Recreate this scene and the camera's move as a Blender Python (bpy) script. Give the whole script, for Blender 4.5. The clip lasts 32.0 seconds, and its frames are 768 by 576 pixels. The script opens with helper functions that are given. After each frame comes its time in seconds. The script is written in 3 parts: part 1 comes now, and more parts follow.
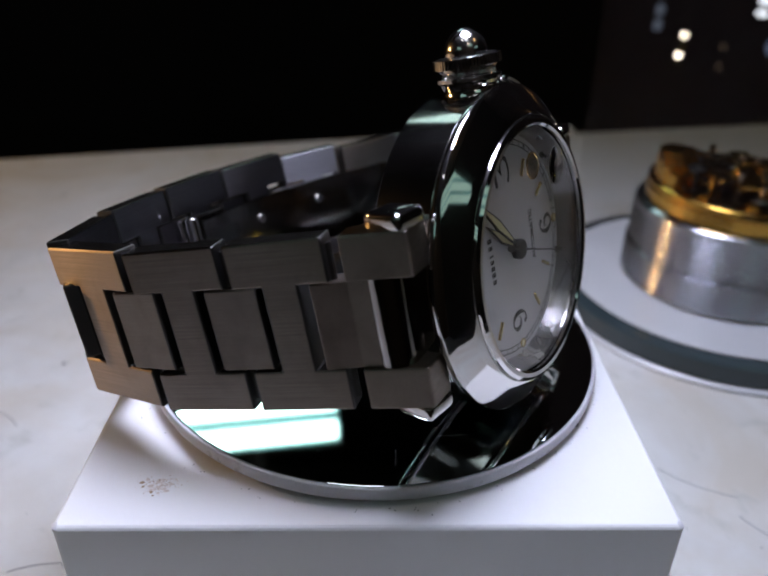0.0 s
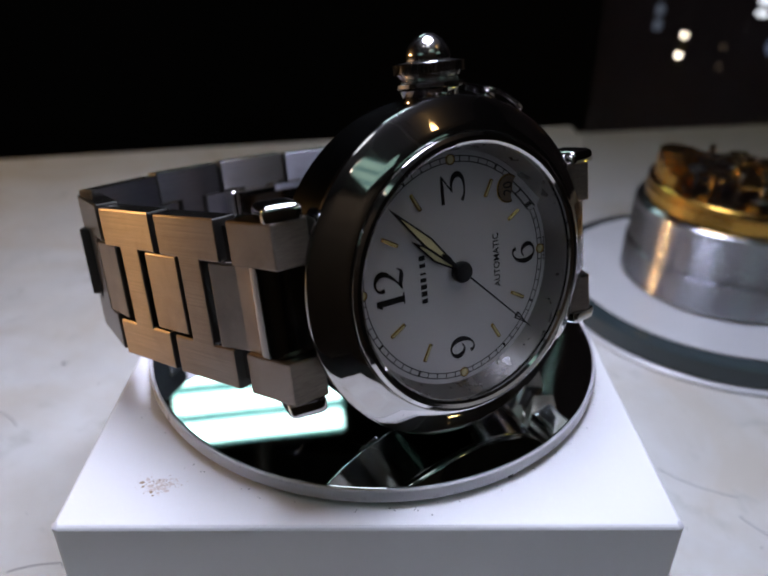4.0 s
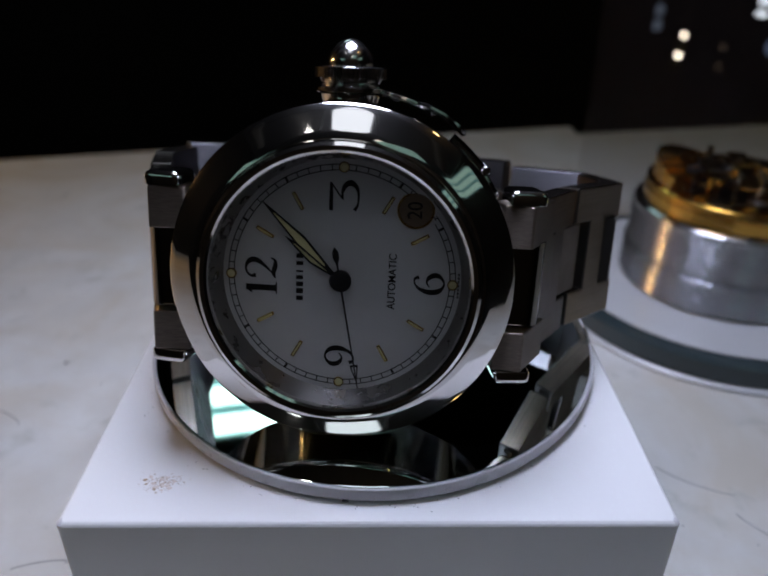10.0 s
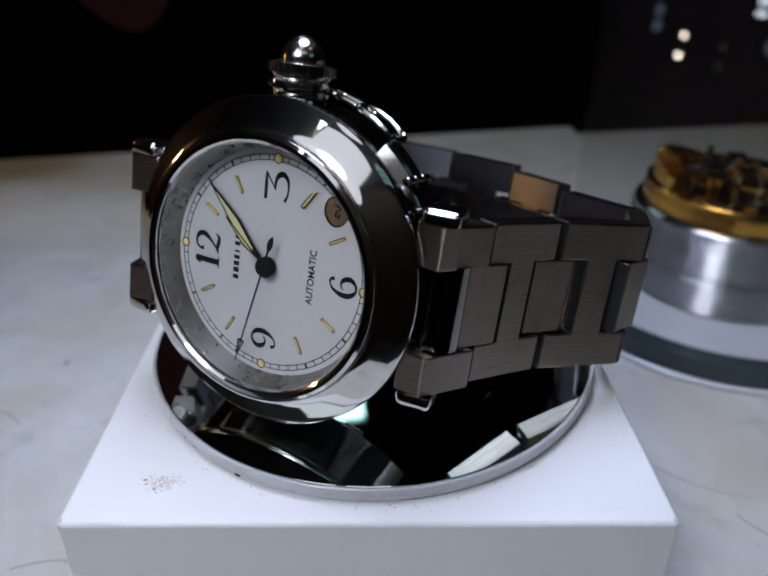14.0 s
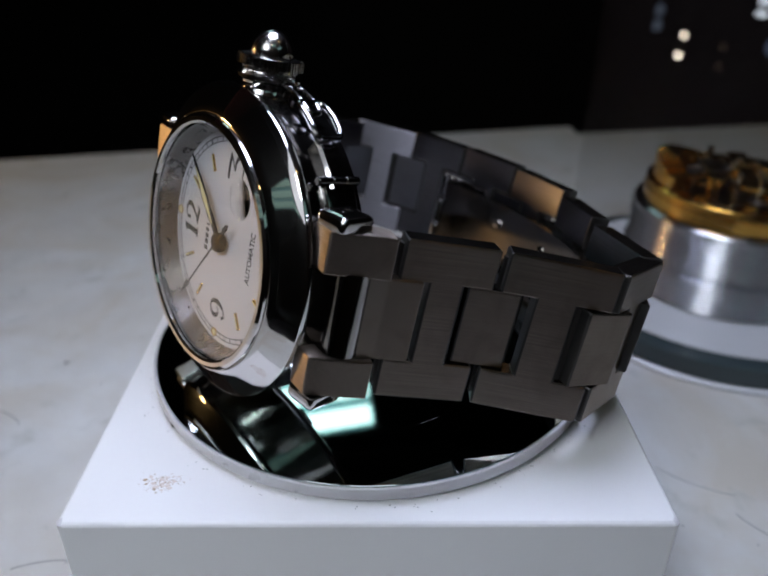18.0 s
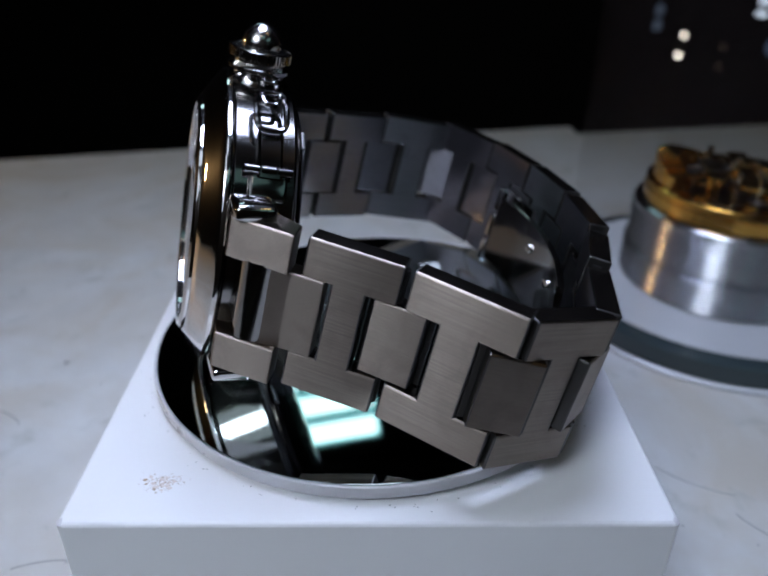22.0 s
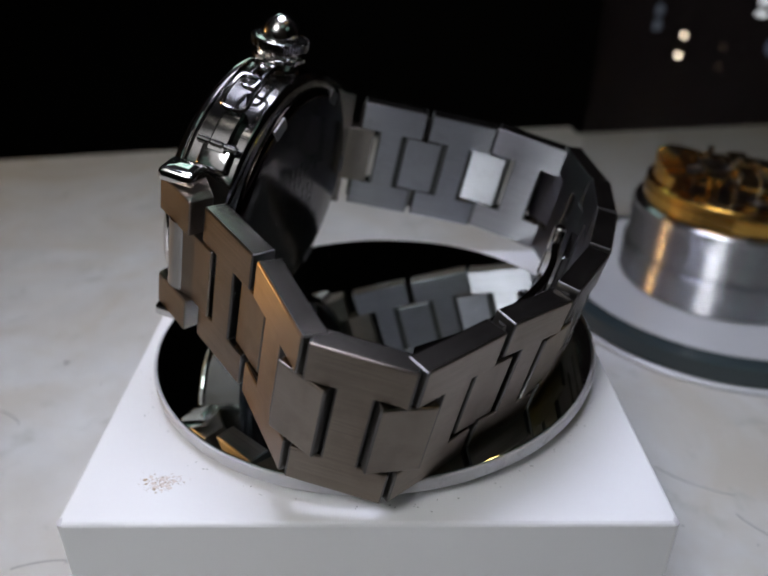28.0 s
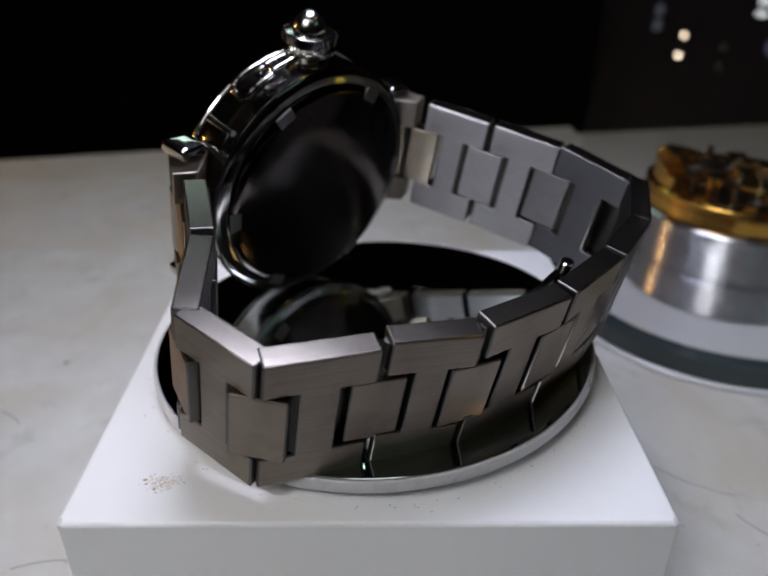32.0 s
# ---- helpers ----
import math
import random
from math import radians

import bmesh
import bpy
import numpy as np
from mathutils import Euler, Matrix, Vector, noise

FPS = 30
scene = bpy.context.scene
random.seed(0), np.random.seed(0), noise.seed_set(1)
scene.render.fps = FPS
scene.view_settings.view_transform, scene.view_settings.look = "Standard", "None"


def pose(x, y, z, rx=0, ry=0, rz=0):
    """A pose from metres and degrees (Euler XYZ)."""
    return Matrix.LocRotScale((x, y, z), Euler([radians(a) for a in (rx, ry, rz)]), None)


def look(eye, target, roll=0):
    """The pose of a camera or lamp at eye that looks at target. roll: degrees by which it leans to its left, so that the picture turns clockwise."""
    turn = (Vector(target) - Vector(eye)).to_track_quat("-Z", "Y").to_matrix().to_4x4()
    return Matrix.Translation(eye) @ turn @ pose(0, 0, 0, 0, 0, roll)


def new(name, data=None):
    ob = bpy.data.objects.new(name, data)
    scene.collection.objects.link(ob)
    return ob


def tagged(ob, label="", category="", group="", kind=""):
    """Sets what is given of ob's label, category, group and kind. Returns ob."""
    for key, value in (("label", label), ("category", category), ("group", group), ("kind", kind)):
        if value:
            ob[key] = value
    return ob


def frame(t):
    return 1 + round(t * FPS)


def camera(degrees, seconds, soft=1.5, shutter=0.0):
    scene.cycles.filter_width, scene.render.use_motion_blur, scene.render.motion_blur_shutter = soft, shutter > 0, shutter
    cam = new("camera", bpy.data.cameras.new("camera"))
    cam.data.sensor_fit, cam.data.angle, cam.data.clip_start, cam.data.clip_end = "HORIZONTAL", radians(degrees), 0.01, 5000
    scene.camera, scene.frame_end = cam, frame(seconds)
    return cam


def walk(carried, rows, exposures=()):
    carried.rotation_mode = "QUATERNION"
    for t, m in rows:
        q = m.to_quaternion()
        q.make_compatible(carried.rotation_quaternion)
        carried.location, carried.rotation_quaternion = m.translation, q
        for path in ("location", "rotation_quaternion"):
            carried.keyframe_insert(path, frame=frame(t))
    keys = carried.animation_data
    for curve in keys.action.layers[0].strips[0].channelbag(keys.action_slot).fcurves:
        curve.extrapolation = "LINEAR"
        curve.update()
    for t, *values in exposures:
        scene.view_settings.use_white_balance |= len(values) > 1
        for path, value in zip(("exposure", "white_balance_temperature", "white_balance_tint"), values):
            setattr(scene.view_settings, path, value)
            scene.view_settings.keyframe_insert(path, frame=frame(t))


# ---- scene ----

MM = 0.001
# the turntable goes round once a minute, clockwise from above, not quite evenly
ANGLES = ((0, 56.0), (3, 37.8), (6, 19.9), (9, 2.3), (14, -28.0), (17, -46.0), (20, -64.1), (25, -94.0), (28, -111.5), (32, -134.8))
# its axis leans a little, and the plate sits askew on it
AXIS = pose(0.00039, 0.00005, 0, -0.06, -0.42, 0)
ASKEW = Matrix.Rotation(radians(1.55), 4, (0.961, 0.276, 0))


def turn(t):
    return float(np.interp(t, [a for a, _ in ANGLES], [b for _, b in ANGLES]))


# ---- camera ----
cam = camera(57.9, 32.0, soft=2.0)
cam.data.dof.use_dof = True
cam.data.dof.focus_distance = 0.074
cam.data.dof.aperture_fstop = 26.0
FAR = pose(0.0004, -0.0834, 0.0531, 90 - 29.1, 0, -0.9) @ pose(0, 0, 0, 0, 0, 0.6)
NEAR = FAR @ Matrix.Translation((0, 0, -0.00105))     # the lens breathes while it refocuses
walk(cam, [(0, NEAR), (6.7, NEAR), (7.1, FAR @ Matrix.Translation((0, 0, -0.0013))), (7.45, NEAR), (7.9, FAR), (8.4, FAR), (20, FAR), (32, FAR)],
     exposures=[(0, 0.42, 6350, 12), (6.5, 0.3, 6350, 12), (8, -0.05, 6250, 11), (12.2, -0.05, 6250, 11), (12.6, -0.6, 5900, 10), (13.0, -1.2, 5400, 10), (13.5, -0.85, 5600, 10), (14.0, -0.5, 6050, 10), (17.0, -0.58, 6250, 10), (20.0, -0.55, 5700, 8), (24.0, -0.56, 5750, 10), (28.0, -0.51, 6600, 10), (32, -0.54, 6700, 10)])

# ---- light ----
world = bpy.data.worlds.new("night_room")
scene.world = world
world.use_nodes = True
world.node_tree.nodes["Background"].inputs[0].default_value = (0.6, 0.7, 1.0, 1)
world.node_tree.nodes["Background"].inputs[1].default_value = 0.002
scene.view_settings.exposure = 0.0


def area(name, at, to, sx, sy, watts, colour):
    d = bpy.data.lights.new(name, "AREA")
    d.shape, d.size, d.size_y, d.energy, d.color = "RECTANGLE", sx * MM, sy * MM, watts, colour
    ob = new(name, d)
    ob.matrix_basis = look([c * MM for c in at], [c * MM for c in to])
    return ob


def toward(az, el, dist):
    a, e = radians(az), radians(el)
    return (dist * math.sin(a) * math.cos(e), dist * math.cos(a) * math.cos(e), dist * math.sin(e))


over = area("overhead_lamp", (2, 18, 172), (0, -16, 0), 84, 84, 0.172, (0.715, 0.755, 0.96))
over.data.shape = "DISK"
over.data.spread = radians(115)
area("warm_lamp_bulb", toward(-73, 14, 470), (0, 0, 10), 40, 40, 0.36, (1.0, 0.56, 0.20)).data.shape = "DISK"
area("warm_spot_bulb", toward(104, 58, 420), (0, 0, 0), 22, 22, 0.02, (1.0, 0.60, 0.22)).data.shape = "DISK"

# ---- materials ----
def material(name, colour, rough=0.5, metal=0.0, **more):
    m = bpy.data.materials.new(name)
    m.use_nodes = True
    b = m.node_tree.nodes["Principled BSDF"]
    b.inputs["Base Color"].default_value = (*colour, 1)
    b.inputs["Roughness"].default_value = rough
    b.inputs["Metallic"].default_value = metal
    for key, value in more.items():
        b.inputs[key.replace("_", " ")].default_value = value
    return m


def wire(m, kind, where=None, **sets):
    """A new node; where says which of its sockets take which outputs."""
    n = m.node_tree.nodes.new(kind)
    for key, value in sets.items():
        if key in n.inputs:
            n.inputs[key].default_value = value
    for key, out in (where or {}).items():
        m.node_tree.links.new(out, n.inputs[key])
    return n


def grain(m, scale, low, high, stretch=(1, 1, 1), bump=0.0, spots=0.0, detail=4.0):
    """Uneven roughness, relief and tone from noise in the object's space."""
    b = m.node_tree.nodes["Principled BSDF"]
    co = wire(m, "ShaderNodeTexCoord")
    mp = wire(m, "ShaderNodeMapping", {"Vector": co.outputs["Object"]}, Scale=stretch)
    fine = wire(m, "ShaderNodeTexNoise", {"Vector": mp.outputs[0]}, Scale=scale, Detail=detail)
    wide = wire(m, "ShaderNodeTexNoise", {"Vector": co.outputs["Object"]}, Scale=scale / 9 if stretch == (1, 1, 1) else 160.0, Detail=3.0)
    mix = wire(m, "ShaderNodeMath", {0: fine.outputs[0], 1: wide.outputs[0]})
    rng = wire(m, "ShaderNodeMapRange", {"Value": mix.outputs[0]})
    rng.inputs["From Min"].default_value, rng.inputs["From Max"].default_value = 0.7, 1.3
    rng.inputs["To Min"].default_value, rng.inputs["To Max"].default_value = low, high
    m.node_tree.links.new(rng.outputs[0], b.inputs["Roughness"])
    if bump:
        bp = wire(m, "ShaderNodeBump", {"Height": fine.outputs[0]}, Strength=bump, Distance=0.00005)
        m.node_tree.links.new(bp.outputs[0], b.inputs["Normal"])
    if spots:
        base = b.inputs["Base Color"].default_value[:3]
        ramp = wire(m, "ShaderNodeMapRange", {"Value": wide.outputs[0] if stretch == (1, 1, 1) else fine.outputs[0]})
        ramp.inputs["From Min"].default_value, ramp.inputs["From Max"].default_value = 0.35, 0.65
        ramp.inputs["To Min"].default_value, ramp.inputs["To Max"].default_value = 1 - spots, 1.0
        mul = wire(m, "ShaderNodeVectorMath")
        mul.operation = "SCALE"
        mul.inputs[0].default_value = base
        m.node_tree.links.new(ramp.outputs[0], mul.inputs["Scale"])
        m.node_tree.links.new(mul.outputs[0], b.inputs["Base Color"])
    return m


STEEL = grain(material("polished_steel", (0.62, 0.60, 0.58), 0.06, 1.0), 900, 0.03, 0.08, bump=0.02)
def hazed(m, rough, share):
    """A share of fine scuffs: a second, broader gloss over the first."""
    nodes, links = m.node_tree.nodes, m.node_tree.links
    first, out = nodes["Principled BSDF"], nodes["Material Output"]
    broad = wire(m, "ShaderNodeBsdfPrincipled", None, **{"Base Color": first.inputs["Base Color"].default_value[:], "Metallic": 1.0, "Roughness": rough})
    mix = wire(m, "ShaderNodeMixShader", None, Fac=share)
    links.new(first.outputs[0], mix.inputs[1])
    links.new(broad.outputs[0], mix.inputs[2])
    links.new(mix.outputs[0], out.inputs["Surface"])
    return m


hazed(STEEL, 0.26, 0.05)
def brushed(m, along, much=0.8):
    """Brush marks: the gloss spreads along the given axis of the part, across the marks."""
    b = m.node_tree.nodes["Principled BSDF"]
    b.inputs["Anisotropic"].default_value = much
    vec = wire(m, "ShaderNodeVectorTransform")
    vec.vector_type, vec.convert_from, vec.convert_to = "VECTOR", "OBJECT", "WORLD"
    vec.inputs[0].default_value = along
    m.node_tree.links.new(vec.outputs[0], b.inputs["Tangent"])
    return m


# the brown base holds the room's warm reflection, put into the colour
BRUSHED = brushed(grain(material("brushed_steel", (0.345, 0.29, 0.245), 0.33, 1.0), 900, 0.29, 0.37, (0.10, 11, 22), 0.0, 0.3), (0, 0, 1), 1.0)
# inner faces of the links, their bluish reflection put into the base colour
INNER = brushed(grain(material("inner_link_steel", (0.315, 0.302, 0.33), 0.33, 1.0), 900, 0.29, 0.36, (0.10, 8, 14), 0.0, 0.15), (0, 0, 1), 1.0)
# link edges carry the same painted-in warm reflection
FLANK = grain(material("satin_link_edge", (0.26, 0.235, 0.21), 0.22, 1.0), 900, 0.19, 0.26, (0.1, 14, 8), 0.0, 0.14)
SIDE = brushed(grain(material("brushed_case_side", (0.28, 0.27, 0.26), 0.13, 1.0), 900, 0.11, 0.15, (1, 14, 1)), (0, 1, 0), 0.5)
REHAUT = brushed(grain(material("flange_steel", (0.29, 0.28, 0.27), 0.28, 1.0), 900, 0.26, 0.30), (0, 1, 0), 0.85)
SOFT = grain(material("softly_polished_steel", (0.58, 0.56, 0.54), 0.15, 1.0), 900, 0.13, 0.2)
SATIN = grain(material("satin_steel", (0.66, 0.66, 0.66), 0.35, 1.0), 700, 0.25, 0.4)
# near-black base: the dark the case back mirrors is put into the colour
BACK = grain(material("darkened_back_steel", (0.06, 0.05, 0.044), 0.2, 1.0), 500, 0.10, 0.18, spots=0.3)
# polished steel, its base darkened for the dark surroundings it reflects
BLADE = grain(material("darkened_clasp_steel", (0.26, 0.235, 0.215), 0.1, 1.0), 700, 0.07, 0.13)
GAPSHADE = material("gap_shade_black", (0.02, 0.018, 0.016), 0.5)
# dark steel of pins, notches and gears; also the painted shade on link ends
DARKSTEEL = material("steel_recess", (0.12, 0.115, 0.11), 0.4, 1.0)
MIRROR = grain(material("mirror", (0.80, 0.87, 0.85), 0.01, 1.0), 300, 0.008, 0.03)
WHITE = grain(material("white_plastic", (0.84, 0.84, 0.84), 0.35), 400, 0.3, 0.45, bump=0.05)
RIM = grain(material("rim_plastic", (0.62, 0.61, 0.63), 0.3), 500, 0.25, 0.4)
RUBBER = material("black_rubber", (0.02, 0.02, 0.02), 0.7)
TABLE = grain(material("white_table", (0.66, 0.67, 0.66), 0.4), 900, 0.3, 0.55, bump=0.1, spots=0.1)


def stained(m, tone, scale, low, high, share):
    """Blotches of another tone, on top of what colours the surface already."""
    b = m.node_tree.nodes["Principled BSDF"]
    was = b.inputs["Base Color"].links[0].from_socket
    co = wire(m, "ShaderNodeTexCoord")
    cloud = wire(m, "ShaderNodeTexNoise", {"Vector": co.outputs["Object"]}, Scale=scale, Detail=7.0, Roughness=0.62, Distortion=0.6)
    ramp = wire(m, "ShaderNodeMapRange", {"Value": cloud.outputs[0]})
    ramp.inputs["From Min"].default_value, ramp.inputs["From Max"].default_value = low, high
    ramp.inputs["To Max"].default_value = share
    mix = wire(m, "ShaderNodeMix")
    mix.data_type = "RGBA"
    m.node_tree.links.new(ramp.outputs[0], mix.inputs[0])
    m.node_tree.links.new(was, mix.inputs[6])
    mix.inputs[7].default_value = (*tone, 1)
    m.node_tree.links.new(mix.outputs[2], b.inputs["Base Color"])
    return m


stained(BRUSHED, (0.165, 0.135, 0.115), 210, 0.45, 0.72, 0.5)
stained(INNER, (0.17, 0.16, 0.165), 210, 0.45, 0.72, 0.4)
stained(TABLE, (0.52, 0.47, 0.38), 26, 0.42, 0.68, 0.75)
stained(TABLE, (0.34, 0.36, 0.32), 120, 0.58, 0.72, 0.45)
DIAL = grain(material("dial_white", (0.50, 0.50, 0.51), 0.5, 0.0, Specular_IOR_Level=0.15), 500, 0.45, 0.55)
INK = material("black_ink", (0.008, 0.008, 0.010), 0.45, 0.0, Specular_IOR_Level=0.2)
GOLD = material("gold", (0.78, 0.52, 0.16), 0.15, 1.0)
BRASS = material("date_disc", (0.13, 0.09, 0.055), 0.35)
GILT = grain(material("gilt_brass", (0.80, 0.45, 0.09), 0.2, 1.0), 200, 0.10, 0.30, bump=0.25, spots=0.4)
DARKBRASS = grain(material("dark_brass", (0.14, 0.09, 0.04), 0.3, 1.0), 200, 0.2, 0.4)
LUME = material("lume", (0.58, 0.54, 0.28), 0.6)
ALU = grain(material("aluminium", (0.64, 0.65, 0.68), 0.18, 1.0), 600, 0.15, 0.21)
SMOKE = grain(material("dark_acrylic", (0.035, 0.05, 0.055), 0.1), 300, 0.06, 0.16)
FLANGE = grain(material("pale_acrylic", (0.68, 0.70, 0.72), 0.25), 500, 0.15, 0.3, spots=0.1)
DOME = material("dome_glass", (0.045, 0.035, 0.035), 0.1, 0.0, Alpha=0.05)
BLACKWALL = grain(material("dark_wall", (0.008, 0.0074, 0.0074), 0.8), 4, 0.75, 0.9)
# unseen south wall, tinted to throw a brown reflection into the links
BOUNCEWALL = grain(material("bounce_wall", (0.11, 0.09, 0.072), 0.8), 4, 0.75, 0.9, spots=0.15)
CEILING = grain(material("ceiling_paint", (0.14, 0.14, 0.145), 0.8), 4, 0.75, 0.9, spots=0.1)
CRYSTAL = material("glass", (1, 1, 1), 0.0, 0.0, Transmission_Weight=1.0, IOR=1.3)


def glow(name, colour, strength):
    return material(name, colour, 0.5, 0.0, Emission_Color=(*colour, 1), Emission_Strength=strength)


GLOW = glow("lamp_glow", (1, 0.86, 0.66), 9.0)
COOLGLOW = glow("cool_glow", (0.5, 0.65, 1.0), 0.12)
DIMGLOW = glow("dim_glow", (0.9, 0.95, 1.0), 1.4)
BROWNGLOW = glow("brown_glow", (0.8, 0.6, 0.4), 0.14)
FAINTGLOW = glow("faint_glow", (0.6, 0.75, 1.0), 0.08)
LAMPGLOW = glow("lamp_disc", (0.92, 0.95, 1.0), 27.0)
RINGGLOW = glow("lamp_ring", (0.92, 0.95, 1.0), 1.3)
LEDGLOW = glow("led_glow", (0.72, 1.0, 0.93), 3.2)
TEALGLOW = glow("led_diffuser", (0.35, 0.75, 0.8), 0.07)
PANELGLOW = glow("ceiling_panel", (0.90, 0.94, 1.0), 1.6)
# glow of the added warm fill over the front of the room
WARMFILL = glow("warm_fill_light", (1.0, 0.86, 0.70), 9.0)
SPOTGLOW = glow("ceiling_spot", (1.0, 0.97, 0.92), 9.0)
YELLOWGLOW = glow("pilot_glow", (1.0, 0.80, 0.06), 9.0)
DIMLED = glow("led_dim", (0.62, 1.0, 0.9), 0.33)
SCUFF = material("scuff", (0.36, 0.36, 0.35), 0.6)
DIRT = material("dirt", (0.42, 0.32, 0.21), 0.8)
SMUDGE = material("smudge", (0.70, 0.62, 0.56), 0.7)
BLOCKER = grain(material("light_blocker", (0.020, 0.004, 0.003), 0.8, 0.0, Specular_IOR_Level=0.05), 60, 0.7, 0.9, spots=0.3)

# ---- tools ----
def mesh_of(name, bm):
    bm.normal_update()
    for v in bm.verts:
        v.co *= MM
    d = bpy.data.meshes.new(name)
    bm.to_mesh(d)
    bm.free()
    return d


def part(name, bm, mat, parent=None, label="", m=None, smooth=True, angle=35):
    """One mesh object from a bmesh in millimetres, under its parent."""
    d = mesh_of(name, bm)
    for one in (mat if isinstance(mat, (list, tuple)) else [mat]):
        d.materials.append(one)
    if smooth:
        for f in d.polygons:
            f.use_smooth = True
        # parts with large flat faces keep those faces flat
        areas = [f.area for f in d.polygons]
        d.set_sharp_from_angle(angle=radians(12 if max(areas) > 0.1 * sum(areas) else angle))
    ob = new(name, d)
    if parent:
        ob.parent = parent
    if m is not None:
        ob.matrix_basis = m
    if label:
        tagged(ob, label)
    return ob


def mm(x, y, z, rx=0, ry=0, rz=0):
    return pose(x * MM, y * MM, z * MM, rx, ry, rz)


def box(x0, x1, y0, y1, z0, z1, bevel=0.0, seg=2, bm=None):
    own = bmesh.new()
    bmesh.ops.create_cube(own, size=1)
    for v in own.verts:
        v.co = Vector(((x0, x1)[v.co.x > 0], (y0, y1)[v.co.y > 0], (z0, z1)[v.co.z > 0]))
    if bevel:
        bmesh.ops.bevel(own, geom=own.edges[:], offset=bevel, segments=seg, affect="EDGES", profile=0.5)
    return own if bm is None else join(bm, own)


def join(bm, other, m=None):
    if m is not None:
        other.transform(m)
    keep = {}
    for v in other.verts:
        keep[v] = bm.verts.new(v.co)
    for f in other.faces:
        try:
            g = bm.faces.new([keep[v] for v in f.verts])
            g.material_index = f.material_index
        except ValueError:
            pass
    other.free()
    return bm


def prism(outline, y0, y1, bevel=0.0, seg=2):
    """The outline (x, z), drawn out along y."""
    bm = bmesh.new()
    front = [bm.verts.new((x, y0, z)) for x, z in outline]
    back = [bm.verts.new((x, y1, z)) for x, z in outline]
    n = len(outline)
    bm.faces.new(front)
    bm.faces.new(back[::-1])
    for i in range(n):
        bm.faces.new((front[(i + 1) % n], front[i], back[i], back[(i + 1) % n]))
    bmesh.ops.recalc_face_normals(bm, faces=bm.faces[:])
    if bevel:
        bmesh.ops.bevel(bm, geom=bm.edges[:], offset=bevel, segments=seg, affect="EDGES", profile=0.5)
    return bm


def lathe(profile, n=96, axis="z", closed=False):
    """The profile (radius, height), turned round the z axis, or round y, where height runs along +y."""
    bm = bmesh.new()
    rings = []
    for r, h in profile:
        if r < 1e-6:
            rings.append([bm.verts.new((0, 0, h))])
        else:
            rings.append([bm.verts.new((r * math.cos(2 * math.pi * i / n), r * math.sin(2 * math.pi * i / n), h)) for i in range(n)])
    pairs = list(zip(rings, rings[1:]))
    if closed:
        pairs.append((rings[-1], rings[0]))
    for a, b in pairs:
        for i in range(n):
            j = (i + 1) % n
            if len(a) == 1 and len(b) == 1:
                continue
            if len(a) == 1:
                bm.faces.new((a[0], b[j], b[i]))
            elif len(b) == 1:
                bm.faces.new((a[i], a[j], b[0]))
            else:
                bm.faces.new((a[i], a[j], b[j], b[i]))
    bmesh.ops.recalc_face_normals(bm, faces=bm.faces[:])
    if axis == "y":
        bm.transform(Matrix.Rotation(radians(-90), 4, "X"))
    return bm


def empty(name, label, category, **more):
    return tagged(new(name), label, category, **more)


def arc(points, n=6):
    """A smooth line through the points."""
    out = []
    p = [Vector(q) for q in points]
    p = [2 * p[0] - p[1]] + p + [2 * p[-1] - p[-2]]
    for i in range(1, len(p) - 2):
        for k in range(n):
            t = k / n
            out.append(0.5 * ((2 * p[i]) + (p[i + 1] - p[i - 1]) * t + (2 * p[i - 1] - 5 * p[i] + 4 * p[i + 1] - p[i + 2]) * t * t + (3 * p[i] - p[i - 1] - 3 * p[i + 1] + p[i + 2]) * t ** 3))
    out.append(p[-2])
    return out


def ribbon(points, widths, deep, n=6, bm=None):
    """A flat stroke in x and z with varying width, of some depth along y."""
    line = arc([(x, 0, z) for x, z in points], n)
    w = [v.x for v in arc([(q, 0, 0) for q in widths], n)]
    own = bmesh.new() if bm is None else bm
    rows = []
    for i, c in enumerate(line):
        d = (line[min(i + 1, len(line) - 1)] - line[max(i - 1, 0)]).normalized()
        s = Vector((-d.z, 0, d.x)) * max(w[i], 0.02) / 2
        rows.append([own.verts.new(c + s + Vector((0, -deep, 0))), own.verts.new(c - s + Vector((0, -deep, 0))), own.verts.new(c - s), own.verts.new(c + s)])
    for a, b in zip(rows, rows[1:]):
        for k in range(4):
            own.faces.new((a[k], a[(k + 1) % 4], b[(k + 1) % 4], b[k]))
    own.faces.new(rows[0][::-1])
    own.faces.new(rows[-1])
    bmesh.ops.recalc_face_normals(own, faces=own.faces[:])
    return own


